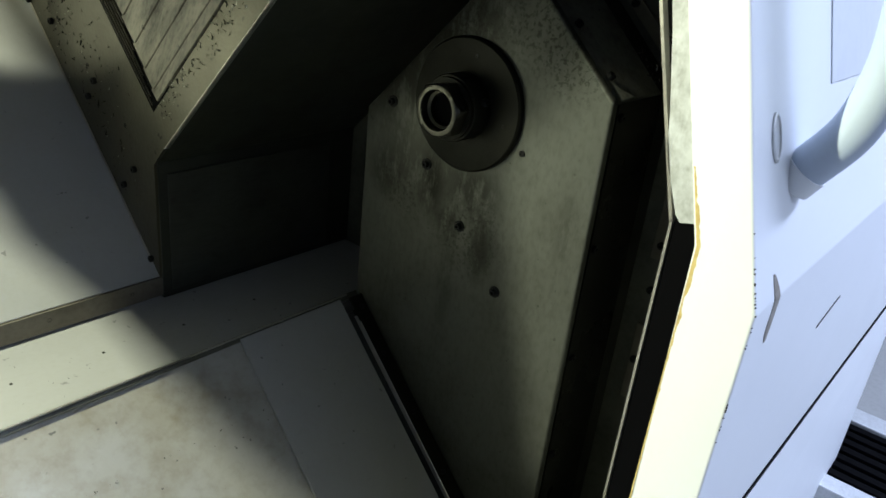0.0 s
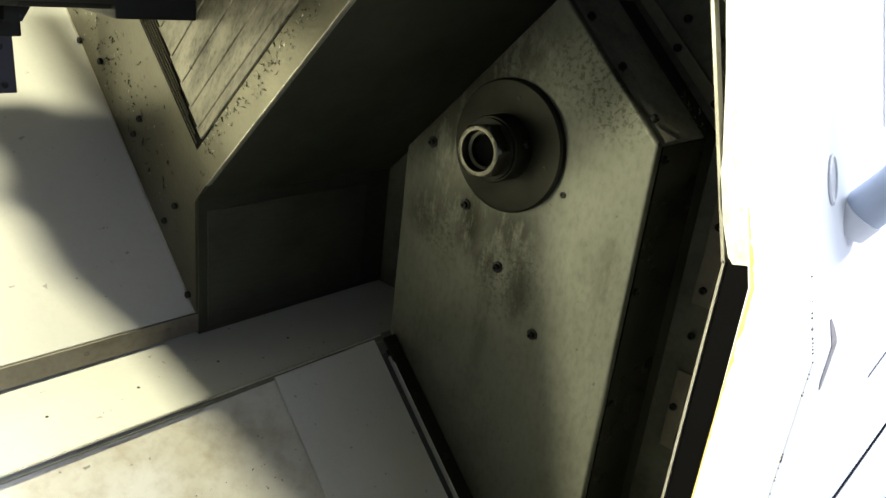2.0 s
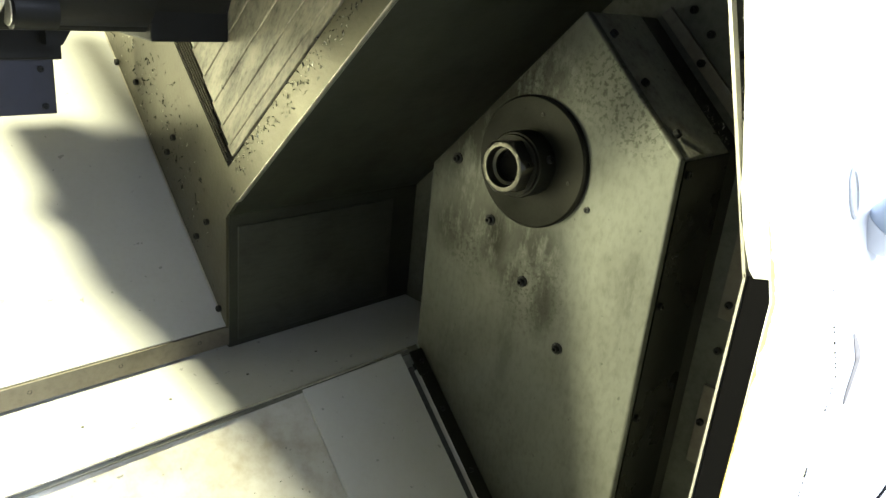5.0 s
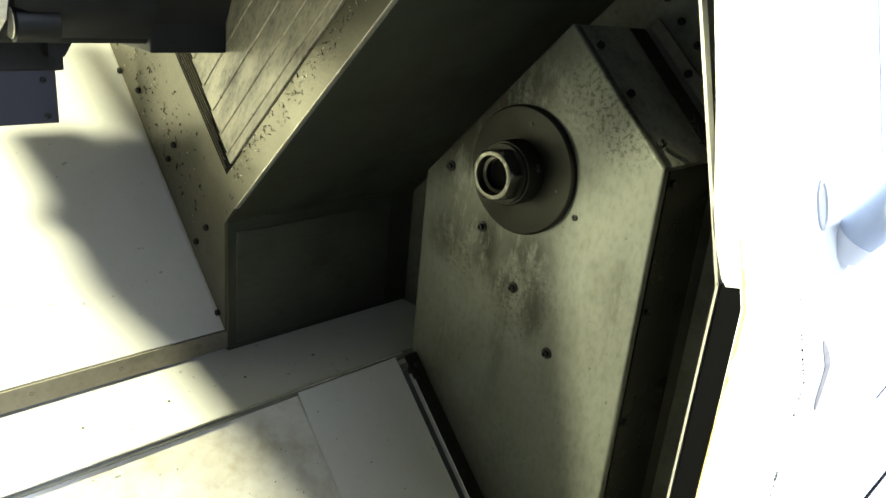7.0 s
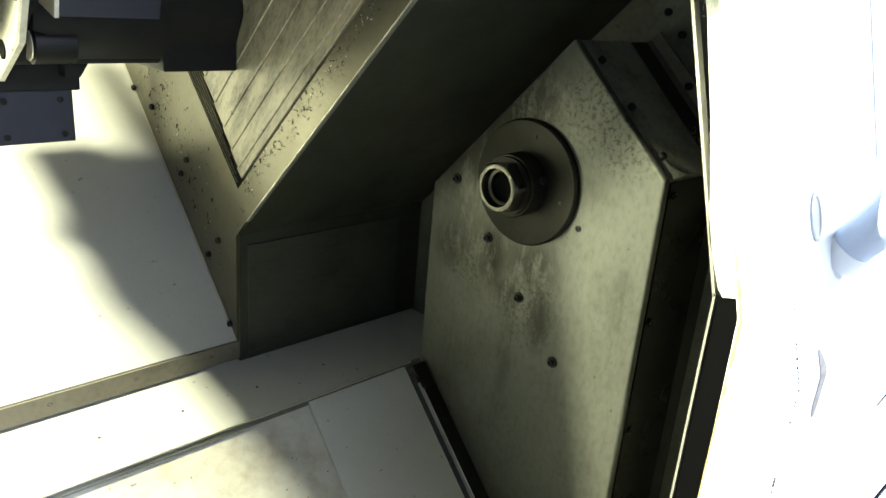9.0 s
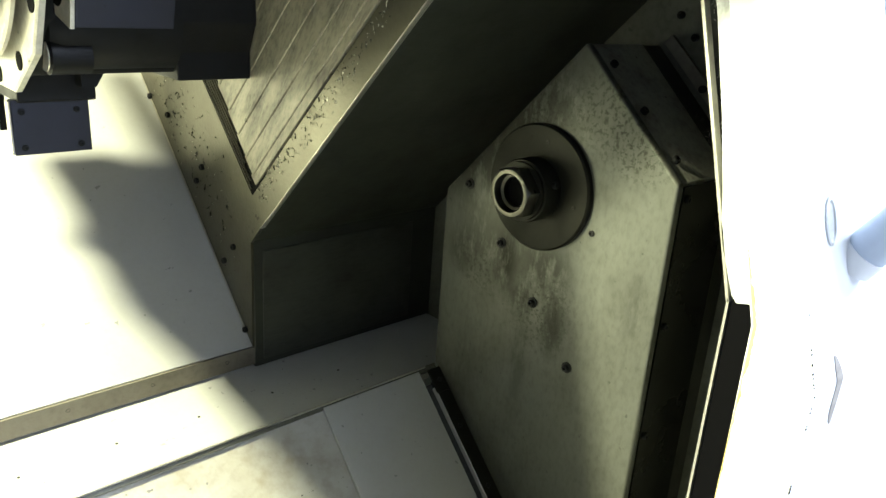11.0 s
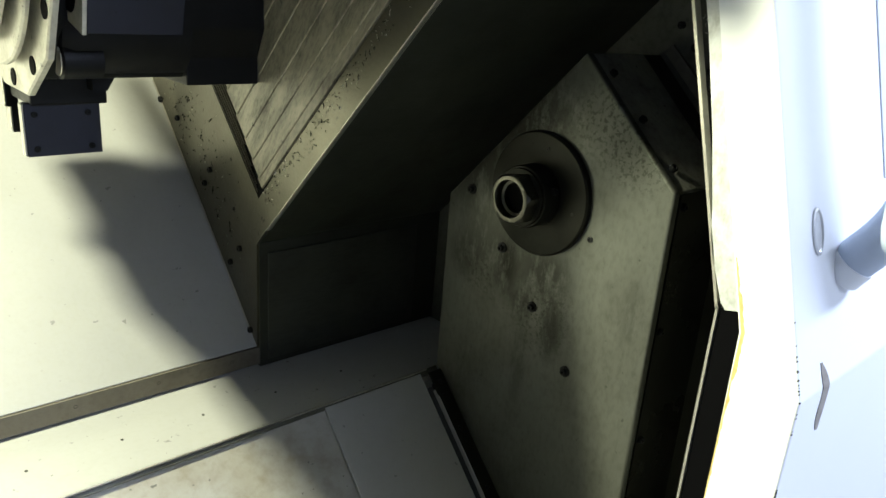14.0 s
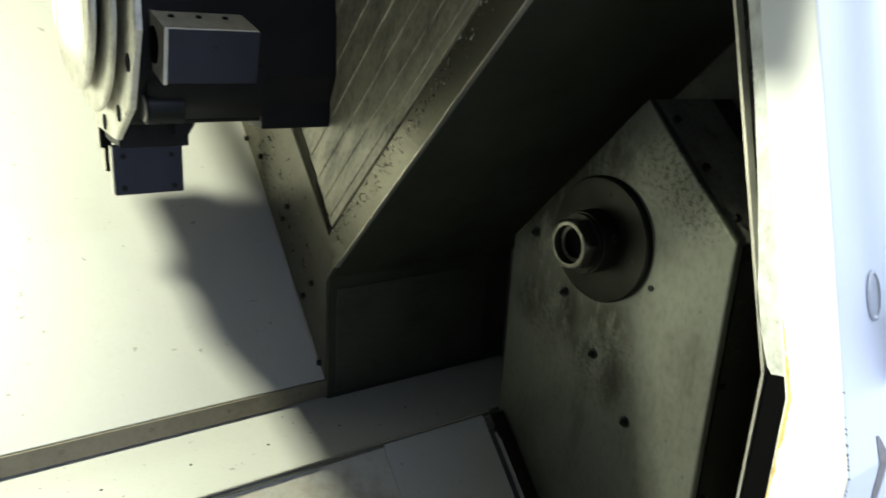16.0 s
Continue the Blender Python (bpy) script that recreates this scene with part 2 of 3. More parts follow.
# grime and the fold's shade are both in this darker colour
lip = part("folded_edge", box(X0, XE - 0.0005, 0.3412, 0.352, -0.3265, -0.2988, 0.0006), SOILED, rear, "soiled folded edge, shade put in its colour")
for sx in (-0.237, -0.345, -0.452, -0.56, -0.67, -0.78):
    bolt(FLAT, (sx, 0.342, -0.311), (0, -1, 0), rear, "screw")

ledge = structure("ledge", box(X0, 0.146, 0.1665, 0.40, -0.345, -0.331, 0.001), SHEET, "flat pale steel ledge below the sloping guard", "ledge")
for sx, sy in ((-0.318, 0.264), (-0.422, 0.267), (-0.211, 0.262), (-0.53, 0.266), (-0.64, 0.266), (-0.10, 0.262)):
    bolt(TINY, (sx, sy, -0.331), (0, 0, 1), ledge, "screw")

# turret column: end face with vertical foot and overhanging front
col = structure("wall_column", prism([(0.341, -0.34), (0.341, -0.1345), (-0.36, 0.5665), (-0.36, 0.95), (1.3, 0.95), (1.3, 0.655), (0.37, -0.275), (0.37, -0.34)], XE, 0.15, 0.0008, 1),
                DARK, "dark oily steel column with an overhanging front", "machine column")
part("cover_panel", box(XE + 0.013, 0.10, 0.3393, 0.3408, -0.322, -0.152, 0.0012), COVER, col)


def hull(poly, x0, x1, mat, name, parent, label=""):
    return part(name, prism(poly, x0, x1, 0.0006, 1), mat, parent, label)


END_BOLTS = [(0.481, -0.059), (0.5, -0.084), (0.419, -0.187), (0.39, -0.157), (0.592, 0.0), (0.655, 0.02), (0.359, -0.276)]

# face plates of the end wall: a band along the guard and a band along the overhang, with the way cover between
endp = root("way_cover", "telescopic steel way cover of nested plates, oily with chips", "way cover", place=(XE, 0.33, -0.1))
endp_inv = Matrix.Translation((-XE, -0.33, 0.1))


def on_end(ob):
    ob.parent = endp
    ob.matrix_parent_inverse = endp_inv
    return ob


def yz(u, v):
    return ((u - v) * S2, (u + v) * S2)


# in bed coordinates: guard line v = -0.453, overhang line u = 0.146
UB, VA = 0.1462, -0.4530
VS = -0.2790   # slot between the band and the nested plates
band_a = prism([yz(UB - 0.0, VA + 0.001), yz(1.0, VA + 0.001), yz(1.0, VS - 0.004), yz(UB + 0.045, VS - 0.004), yz(UB + 0.001, VS - 0.02), (0.342, -0.137), (0.342, -0.298)][::-1], XE - 0.004, XE - 0.0003)
on_end(part("lower_band", band_a, STEEL))
band_b = prism([yz(UB + 0.001, VS - 0.02), yz(UB + 0.045, VS - 0.004), yz(UB + 0.045, 0.75), yz(UB + 0.001, 0.75)], XE - 0.004, XE - 0.0003)
on_end(part("upper_band", band_b, STEEL))
steps = [0.1925, 0.205, 0.231, 0.262, 0.297, 0.335, 0.38, 0.9]
for i, (ua, ub) in enumerate(zip(steps, steps[1:])):
    d = 0.0035 + 0.0015 * i
    on_end(part("nested_plate", prism(slab(ua, ub + 0.004, VS + 0.017 + 0.006 * i, 0.75), XE - d - 0.0035, XE - 0.0003, 0.0007, 1), LOUVRE))
# flat dark sheet stands for the depth of the slot
on_end(part("slot_channel", prism(slab(0.190, 0.9, VS - 0.005, VS + 0.05), XE - 0.0043, XE - 0.0003), HOLE, None, "near-black sheet for the slot's shade"))
for i in range(6):
    on_end(part("guide_rail", prism(slab((0.196, 0.205, 0.230, 0.262, 0.297, 0.335)[i], 0.9, VS + 0.0012 + 0.0062 * i, VS + 0.0028 + 0.0062 * i), XE - 0.0062 - 0.0004 * i, XE - 0.0046, 0.0005, 1), STEEL))
# bright strips paint in the light that the sheet edges catch
on_end(part("edge_glint", prism(slab(UB - 0.0005, UB + 0.0005, VS - 0.02, 0.75), XE - 0.0046, XE + 0.003, 0.0004, 1), BRIGHT, None, "thin bright edge, caught light painted in"))
on_end(part("edge_glint", prism(slab(0.06, 1.0, VA + 0.0008, VA + 0.0024), XE - 0.0056, XE - 0.0042), BRIGHT, None, "thin bright edge, caught light painted in"))
for y, z in END_BOLTS:
    on_end(bolt(CAP, (XE - 0.004, y, z), (-1, 0, 0), None))

# right wall of the work space, round the sliding headstock
XW = 0.152
LEAN = math.tan(radians(16.3))
END = [(-0.345, -0.9), (-0.345, -0.005), (-0.345 + LEAN * 0.75, 0.745), (-0.14, 0.95), (1.3, 0.95), (1.3, -0.9)]
structure("wall_right", prism(END, XW, XW + 0.01), GRIME, "dark steel end wall behind the headstock", "wall")
structure("wall_left", prism(END, X0 - 0.01, X0), DARK, "dark steel end wall of the enclosure", "wall")
structure("ceiling", box(X0, 0.6, -0.23, 1.3, 0.951, 0.97), DARK, "dark steel roof of the enclosure", "roof")
structure("trough", box(X0, 0.15, -0.40, 0.3, -0.92, -0.90), DARK, "dark steel trough under the bed", "trough")

# sloping bed covers
FV = -0.4650 * S2
bed = root("bed_cover", "sloping pale steel telescopic cover over the bed", "way cover", place=(-0.3, 0.1, -0.37))
bed_inv = Matrix.Translation((0.3, -0.1, 0.37))


def on_bed(ob):
    ob.parent = bed
    ob.matrix_parent_inverse = bed_inv
    return ob


UT = (0.157 - 0.308) * S2
on_bed(part("cover_plate", prism(slab(-0.80, UT, FV - 0.004, FV), -0.198, -0.033, 0.0008, 1), SHEET))
on_bed(part("cover_plate", prism(slab(-0.80, UT - 0.002, FV - 0.009, FV - 0.005), -0.62, -0.19, 0.0008, 1), WORN))
on_bed(part("cover_plate", prism(slab(-0.80, UT - 0.004, FV - 0.014, FV - 0.010), X0, -0.60, 0.0008, 1), WORN))
on_bed(part("wiper_lip", prism(slab(UT - 0.003, UT + 0.005, FV - 0.02, FV - 0.001), X0, 0.0, 0.001, 2), GRIME, None, "dark oily wiper lip"))
on_bed(part("lip_edge", prism(slab(UT + 0.002, UT + 0.0042, FV - 0.0015, FV + 0.002), X0, -0.02, 0.0008, 1), BRIGHT, None, "bright steel strip"))

# ---- headstock ----
head = root("headstock", "stained stainless sliding spindle headstock with faceted hood", "headstock", place=(0, 0, -0.3))
head_inv = Matrix.Translation((0, 0, 0.3))


def on_head(ob, to=None):
    if to is None:
        ob.parent = head
        ob.matrix_parent_inverse = head_inv
    else:
        ob.parent = to
    return ob


HP = [(0.161, -0.303), (0.161, -0.0395), (-0.0405, 0.1715), (-0.177, 0.0435), (-0.177, -0.638)]


def shrink(poly, d):
    cy, cz = -0.02, -0.2
    return [(y - math.copysign(d, y - cy), z - math.copysign(d, z - cz) * (0.6 if abs(z) > 0.02 else 1)) for y, z in poly]


on_head(part("front_plate", prism(HP, -0.0, 0.012, 0.0035, 3), FRONT, None, "stained brushed steel front plate, shade painted at upper left", True))
on_head(part("front_sleeve", prism(shrink(HP, 0.0022), 0.0125, 0.112, 0.003, 2), SLEEVE, None, "oily stainless front sleeve", True))
# thin panel added over the sleeve to carry that shade
on_head(part("side_shade_panel", box(0.0128, 0.1118, -0.1772, -0.1749, -0.638, 0.0405, 0.0006, 1), SIDE, None, "black oily side panel, shade put in its colour"))
on_head(part("hood", prism(shrink(HP, 0.0050), 0.1125, 0.6, 0.003, 2), REAR_HOOD, None, "dark rear hood, much darker than the sleeve", True))
flange = on_head(part("spindle_flange", lathe([(0.001, 0.0762), (-0.006, 0.0762), (-0.0085, 0.074), (-0.0085, 0.0001)], 64), FLANGE, None, "round steel spindle flange", True))
on_head(part("spindle_collar", lathe([(-0.0085, 0.0375), (-0.033, 0.0375), (-0.0345, 0.0365), (-0.0345, 0.0345), (-0.038, 0.034), (-0.038, 0.0001)], 48), FLANGE, None, "", True))
nut = lathe([(-0.036, 0.0315), (-0.0535, 0.0315), (-0.0565, 0.0280), (-0.057, 0.0270), (-0.057, 0.0228), (-0.0555, 0.0218), (-0.047, 0.0212), (-0.0455, 0.0180), (-0.030, 0.0162)], 72)
for v in nut.verts:
    r = math.hypot(v.co.y, v.co.z)
    if r > 0.0266:
        a = math.atan2(v.co.z, v.co.y) + radians(12)
        a6 = (a % (math.pi / 3)) - math.pi / 6
        k = min(1.0, 0.0275 / math.cos(a6) / r)
        v.co.y, v.co.z = v.co.y * k, v.co.z * k
on_head(part("collet_nut", nut, NUT, None, "worn bright hexagonal collet nut", True))
on_head(part("bore", lathe([(-0.0370, 0.0172), (-0.0385, 0.0172), (-0.0385, 0.0001)], 32), HOLE, None, "dark spindle bore"))
for y, z in ((0.117, -0.023), (0.053, -0.086)):
    on_head(bolt(CAPW, (0, y, z), (-1, 0, 0), None))
on_head(bolt(SMALL, (0, -0.081, -0.035), (-1, 0, 0), None))
on_head(bolt(CAP, (-0.020, -0.0353, 0.0128), (0, -0.94, 0.34), None))
for y, z in ((-0.008, -0.147), (-0.072, -0.210)):
    on_head(bolt(CAPW, (0, y, z), (-1, 0, 0), None))
PIN = bolt_mesh(0.0024, 0.001, 0.0, SPIN)
for a in (100, 190):
    on_head(bolt(PIN, (-0.0085, 0.058 * math.cos(radians(a)), 0.058 * math.sin(radians(a))), (-1, 0, 0), None))
for k in (0.16, 0.5, 0.84):
    y, z = -0.0405 - 0.1365 * k, 0.1715 - 0.128 * k
    on_head(bolt(CAP, (0.022, y - 0.0005, z - 0.0015), (0, -0.684, 0.729), None))
for z in (0.026, -0.12, -0.26, -0.40):
    on_head(bolt(CAP, (0.022, -0.1755, z), (0, -1, 0), None))
# wiper along the plate's foot
on_head(part("foot_wiper", prism(slab(-0.80, UT - 0.020, FV + 0.0005, FV + 0.008), -0.024, -0.0005, 0.0015), FLANGE, None, "dark oily foot wiper"))
on_head(part("wiper_holder", prism(slab(-0.80, UT - 0.030, FV + 0.0005, FV + 0.0088), -0.0256, -0.0243, 0.0004, 1), BRIGHT, None, "bright steel strip"))
on_head(part("corner_clip", prism(slab(UT - 0.040, UT - 0.004, FV + 0.0085, FV + 0.011), -0.027, -0.003, 0.0008, 1), FLANGE, None, "small screwed corner clip"))
for u, v in ((UT - 0.022, 0.011), (-0.20, 0.008), (-0.29, 0.008), (-0.38, 0.008)):
    y, z = yz(u, FV + v)
    on_head(bolt(SMALL, (-0.014, y, z), (0, -S2, S2), None))

# retaining strips on the end wall round the hood
ret = root("wiper_frame", "worn pale steel wiper strips screwed round the hood", "wiper frame", place=(XW, -0.19, 0))
ret_inv = Matrix.Translation((-XW, 0.19, 0))


def on_ret(ob):
    ob.parent = ret
    ob.matrix_parent_inverse = ret_inv
    return ob


on_ret(part("strip", prism([(-0.046, 0.171), (-0.055, 0.182), (-0.198, 0.054), (-0.188, 0.042)], XW - 0.006, XW - 0.0005, 0.001), SOILED))
on_ret(part("strip", box(XW - 0.006, XW - 0.0005, -0.214, -0.192, -0.16, 0.045, 0.001), SOILED))
on_ret(part("strip", box(XW - 0.006, XW - 0.0005, -0.214, -0.196, -0.36, -0.25, 0.001), SOILED))
for y, z in ((-0.107, 0.125), (-0.165, 0.073), (-0.203, 0.03), (-0.203, -0.06), (-0.203, -0.14), (-0.203, -0.2), (-0.203, -0.3)):
    on_ret(bolt(CAP, (XW - 0.006, y, z), (-1, 0, 0), None))

wr = bpy.data.objects["wall_right"]
for y, z in ((-0.083, 0.181), (-0.109, 0.157), (-0.06, 0.205), (-0.15, 0.14)):
    bolt(CAP, (XW, y, z), (-1, 0, 0), wr)

# ---- turret ----
tur = root("turret", "dark tool turret with disc and bolted tool holders", "turret", place=(XE - 0.03, 0.45, 0.3))
tur_inv = Matrix.Translation((-XE + 0.03, -0.45, -0.3))


def on_tur(ob, to=None):
    if to is None:
        ob.parent = tur
        ob.matrix_parent_inverse = tur_inv
    else:
        ob.parent = to
    return ob


on_tur(part("body", prism([(0.33, 0.1), (0.47, 0.1), (0.49, 0.13), (0.49, 0.5), (0.30, 0.5), (0.30, 0.16)], -0.4685, -0.205, 0.004, 2), OXIDE))
on_tur(part("saddle", box(-0.30, -0.2055, 0.318, 0.488, 0.0915, 0.55, 0.002), OXIDE))
DY, DZ = 0.36, 0.26


def disc(r0, r1, x0, x1, n, rot_deg, cham):
    bm = lathe([(x1, 0.0001), (x1, r1), (x0 + cham, r1), (x0, r1 - cham), (x0, r0)], n)
    bmesh.ops.rotate(bm, verts=bm.verts, cent=(0, 0, 0), matrix=Matrix.Rotation(radians(rot_deg), 3, "X"))
    bmesh.ops.translate(bm, verts=bm.verts, vec=(0, DY, DZ))
    return bm


dsc = on_tur(part("disc", disc(0.0001, 0.180, -0.4765, -0.469, 12, 15, 0.002), FACE, None, "bright worn steel disc"))
on_tur(part("hub", disc(0.0001, 0.100, -0.4985, -0.4768, 48, 0, 0.002), OXIDE, None, "", True))
on_tur(part("hub_disc", disc(0.0001, 0.122, -0.506, -0.499, 48, 0, 0.003), FACE, None, "bright worn front disc", True))
on_tur(part("middle_disc", disc(0.0999, 0.146, -0.4905, -0.485, 48, 0, 0.002), FACE, None, "bright worn middle disc", True))
for i in range(12):
    a = radians(30 * i)
    bm = lathe([(-0.4755, 0.0095), (-0.4775, 0.0095), (-0.4775, 0.0001)], 20)
    bmesh.ops.translate(bm, verts=bm.verts, vec=(0, DY + 0.16 * math.cos(a), DZ + 0.16 * math.sin(a)))
    on_tur(part("socket", bm, HOLE))


def holder(m):
    """A block with a bored end and three screws on top, standing at the pose m."""
    base = part("tool_holder", box(-0.043, 0.058, -0.04, 0.11, -0.03, 0.03, 0.002), HOLDER, None, "dark bolted tool holder")
    on_tur(base)
    base.matrix_basis = m
    # end and top sheets, coloured as lit
    part("end_cap", box(-0.048, -0.0433, -0.041, 0.109, -0.031, 0.033, 0.001), FACE, base, "end face, lamp light put in its colour")
    part("top_face", box(-0.043, 0.056, -0.039, 0.109, 0.0302, 0.032, 0.0005), FACE, base, "top face, lamp light put in its colour")
    part("bore", lathe([(-0.0478, 0.021), (-0.0484, 0.0205), (-0.0484, 0.0001)], 24), HOLE, base)
    for x in (-0.03, 0.0, 0.03):
        b = new("screw", SMALL)
        b.matrix_world = toward((x, 0.0, 0.032), (0, 0, 1))
        b.parent = base
    return base


holder(Matrix.Translation((-0.386, 0.29, 0.194)) @ Matrix.Rotation(radians(15), 4, "X"))
low = on_tur(part("tool_holder", box(-0.468, -0.386, 0.37, 0.384, 0.007, 0.0685, 0.0012), HOLDER, None, "blue-black tool holder plate"))
wedge = box(-0.40, -0.362, 0.345, 0.44, 0.084, 0.12)
for v in wedge.verts:
    if v.co.z < 0.1 and v.co.x > -0.38:
        v.co.x -= 0.022
on_tur(part("clamp_wedge", wedge, OXIDE))
barrel = lathe([(-0.3, 0.0001), (-0.3, 0.055), (-0.428, 0.055), (-0.440, 0.050), (-0.446, 0.040), (-0.446, 0.0001)], 40)
bmesh.ops.translate(barrel, verts=barrel.verts, vec=(0, 0.352, 0.155))
on_tur(part("barrel", barrel, OXIDE, None, "", True))
boss = lathe([(-0.40, 0.02), (-0.4405, 0.02), (-0.4425, 0.017), (-0.4425, 0.0001)], 28)
bmesh.ops.translate(boss, verts=boss.verts, vec=(0, 0.318, 0.122))
on_tur(part("boss", boss, OXIDE, None, "", True))
cap = lathe([(-0.4426, 0.0165), (-0.4436, 0.016), (-0.4436, 0.0001)], 28)
bmesh.ops.translate(cap, verts=cap.verts, vec=(0, 0.318, 0.122))
# disc in the paler colour paints the boss's lit rim
on_tur(part("boss_face", cap, FACE, None, "round boss face, lamp light put in its colour", True))
on_tur(part("clamp_block", box(-0.462, -0.378, 0.365, 0.45, 0.066, 0.101, 0.003), OXIDE))
part("end_face", box(-0.4705, -0.4685, 0.3705, 0.3835, 0.008, 0.0675, 0.0005, 1), FACE, low, "bright end strip, lamp light put in its colour")
for x, z in ((-0.458, 0.016), (-0.398, 0.016), (-0.458, 0.056), (-0.40, 0.056)):
    b = bolt(SMALL, (x, 0.37, z), (0, -1, 0), None, "screw")
    on_tur(b, low)
# unseen bar, added to fill out the shadow on the guard
on_tur(part("shadow_arm", box(-0.757, -0.44, 0.424, 0.436, 0.305, 0.317, 0.002), OXIDE))
for x, z0, z1 in ((-0.474, 0.106, 0.150), (-0.467, 0.052, 0.106), (-0.462, 0.021, 0.090)):
    bar = on_tur(part("tool_bar", box(x, x + 0.008, 0.45, 0.47, z0, z1, 0.001), OXIDE))
    part("bar_edge", box(x - 0.0016, x - 0.0001, 0.4505, 0.4695, z0, z1, 0.0004, 1), FACE, bar, "bright edge")

# unseen plate beside the lamp, hung from the roof, outline cut to shape its shadow
rack = root("shadow_blocker", "unseen dark plate added to shape the lamp's shadow", "rack", place=(-0.94, 0.3, 0.95))
blocker_inv = Matrix.Translation((0.94, -0.3, -0.95))
BLOCKER = [(0.157, 0.405), (0.265, 0.437), (0.283, 0.447), (0.349, 0.455), (0.373, 0.458), (0.393, 0.475), (0.402, 0.471), (0.409, 0.488), (0.438, 0.506), (0.432, 0.528), (0.413, 0.544), (0.459, 0.580), (0.456, 0.586),
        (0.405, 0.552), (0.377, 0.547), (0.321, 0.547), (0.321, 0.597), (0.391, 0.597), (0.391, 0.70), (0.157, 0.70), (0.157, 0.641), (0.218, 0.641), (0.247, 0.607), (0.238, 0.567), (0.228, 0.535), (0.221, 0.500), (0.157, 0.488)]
for nm, bm in (("blocker_plate", prism(BLOCKER, -0.946, -0.934, 0.0006, 1)), ("blocker_hanger", box(-0.944, -0.936, 0.16, 0.185, 0.6995, 0.9505, 0.001)), ("blocker_hanger", box(-0.944, -0.936, 0.235, 0.26, 0.6995, 0.9505, 0.001))):
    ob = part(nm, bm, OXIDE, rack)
    ob.matrix_parent_inverse = blocker_inv

# ---- sliding door ----
door = root("sliding_door", "white painted sliding machine door, open, with tube handle", "door", place=(0.3, -0.38, -0.5))
door_inv = Matrix.Translation((-0.3, 0.38, 0.5))


def on_door(ob, to=None):
    if to is None:
        ob.parent = door
        ob.matrix_parent_inverse = door_inv
    else:
        ob.parent = to
    return ob


TAN = math.tan(radians(16.3))
XD = -0.17
zt = 0.75
prof = [(-0.349, -0.31), (-0.349, 0.0), (-0.349 + TAN * zt, zt), (-0.399 + TAN * (zt + 0.035), zt), (-0.400, -0.035), (-0.400, -0.31)]
on_door(part("panel", prism(prof, XD, 1.3, 0.0025, 3), WHITE, None, "", True))
# unseen liner, added dark so the white door bounces less light inside
on_door(part("inner_liner", prism([(-0.3488, -0.31), (-0.3488, 0.0), (-0.3488 + TAN * zt, zt), (-0.3465 + TAN * zt, zt), (-0.3465, 0.0), (-0.3465, -0.31)], XD + 0.031, 1.3), DARK, None, "unseen dark inner sheet, added to cut bounced light"))
on_door(part("seal", prism([(-0.3485, -0.75), (-0.3485, 0.0), (-0.3485 + TAN * 0.085, 0.085), (-0.3455 + TAN * 0.085, 0.085), (-0.336, 0.012), (-0.326, 0.012), (-0.329, -0.75)], XD + 0.004, XD + 0.03, 0.001), RUBBER, None, "black rubber edge seal"))
on_door(part("seal_edge", prism([(-0.3285, -0.75), (-0.3255, 0.012), (-0.3235, 0.012), (-0.3265, -0.75)], XD + 0.002, XD + 0.007), BRIGHT, None, "thin bright steel edge"))
on_door(part("edge_strip", prism([(-0.3430, 0.014), (-0.3445, 0.035), (-0.3475 + TAN * 0.09, 0.09), (-0.3475 + TAN * zt, zt), (-0.337 + TAN * zt, zt), (-0.3372 + TAN * 0.21, 0.21), (-0.3345 + TAN * 0.14, 0.14), (-0.3300 + TAN * 0.085, 0.085), (-0.3272 + TAN * 0.065, 0.065), (-0.3270 + TAN * 0.05, 0.05), (-0.3264, 0.016), (-0.331, 0.011), (-0.337, 0.013)], XD + 0.002, XD + 0.022, 0.0006), SCUFF, None, "scuffed aluminium edge strip"))
on_door(part("inner_edge", prism([(-0.3255, 0.010), (-0.3255 + TAN * zt, zt), (-0.323 + TAN * zt, zt), (-0.323, 0.010)], XD + 0.002, XD + 0.010), BRIGHT, None, "thin bright steel edge"))
# added black strip that gives the open gap its shade
on_door(part("gap_backing", prism([(-0.338, 0.02), (-0.338 + TAN * zt, zt), (-0.3256 + TAN * zt, zt), (-0.3256, 0.02)], XD + 0.0225, XD + 0.028), RUBBER, None, "black backing added for the gap's darkness"))
bead = bmesh.new()
rows_ = []
for k in range(150):
    z = 0.055 - 0.0024 * k
    y0 = -0.3478 + (TAN * z if z > 0 else 0.0)
    w = max(0.0, (0.0003 if z > -0.1 else -0.0006) + 0.003 * noise.noise((0.0, 0.0, z * 60)) + 0.0012 * noise.noise((5.0, 0.0, z * 240)) + (0.0016 if -0.04 < z < 0.03 else 0.0))
    rows_.append([bead.verts.new(c) for c in ((XD + 0.002, y0, z), (XD - 0.0002 - 0.3 * w, y0 - 0.1 * w, z), (XD - 0.0002, y0 - 0.001 - w, z), (XD + 0.002, y0 - 0.001 - w, z))])
for p_, q_ in zip(rows_, rows_[1:]):
    for i in range(3):
        bead.faces.new((p_[i], p_[i + 1], q_[i + 1], q_[i]))
on_door(part("sealant", bead, YELLOW, None, "yellowed sealant"))


def front(x, z, off=0.0):
    """A point on the door's front, off metres before it."""
    if z < -0.035:
        return (x, -0.400 - off, z)
    c, s = math.cos(radians(16.3)), math.sin(radians(16.3))
    return (x, -0.400 + TAN * (z + 0.035) - off * c, z - off * -s)


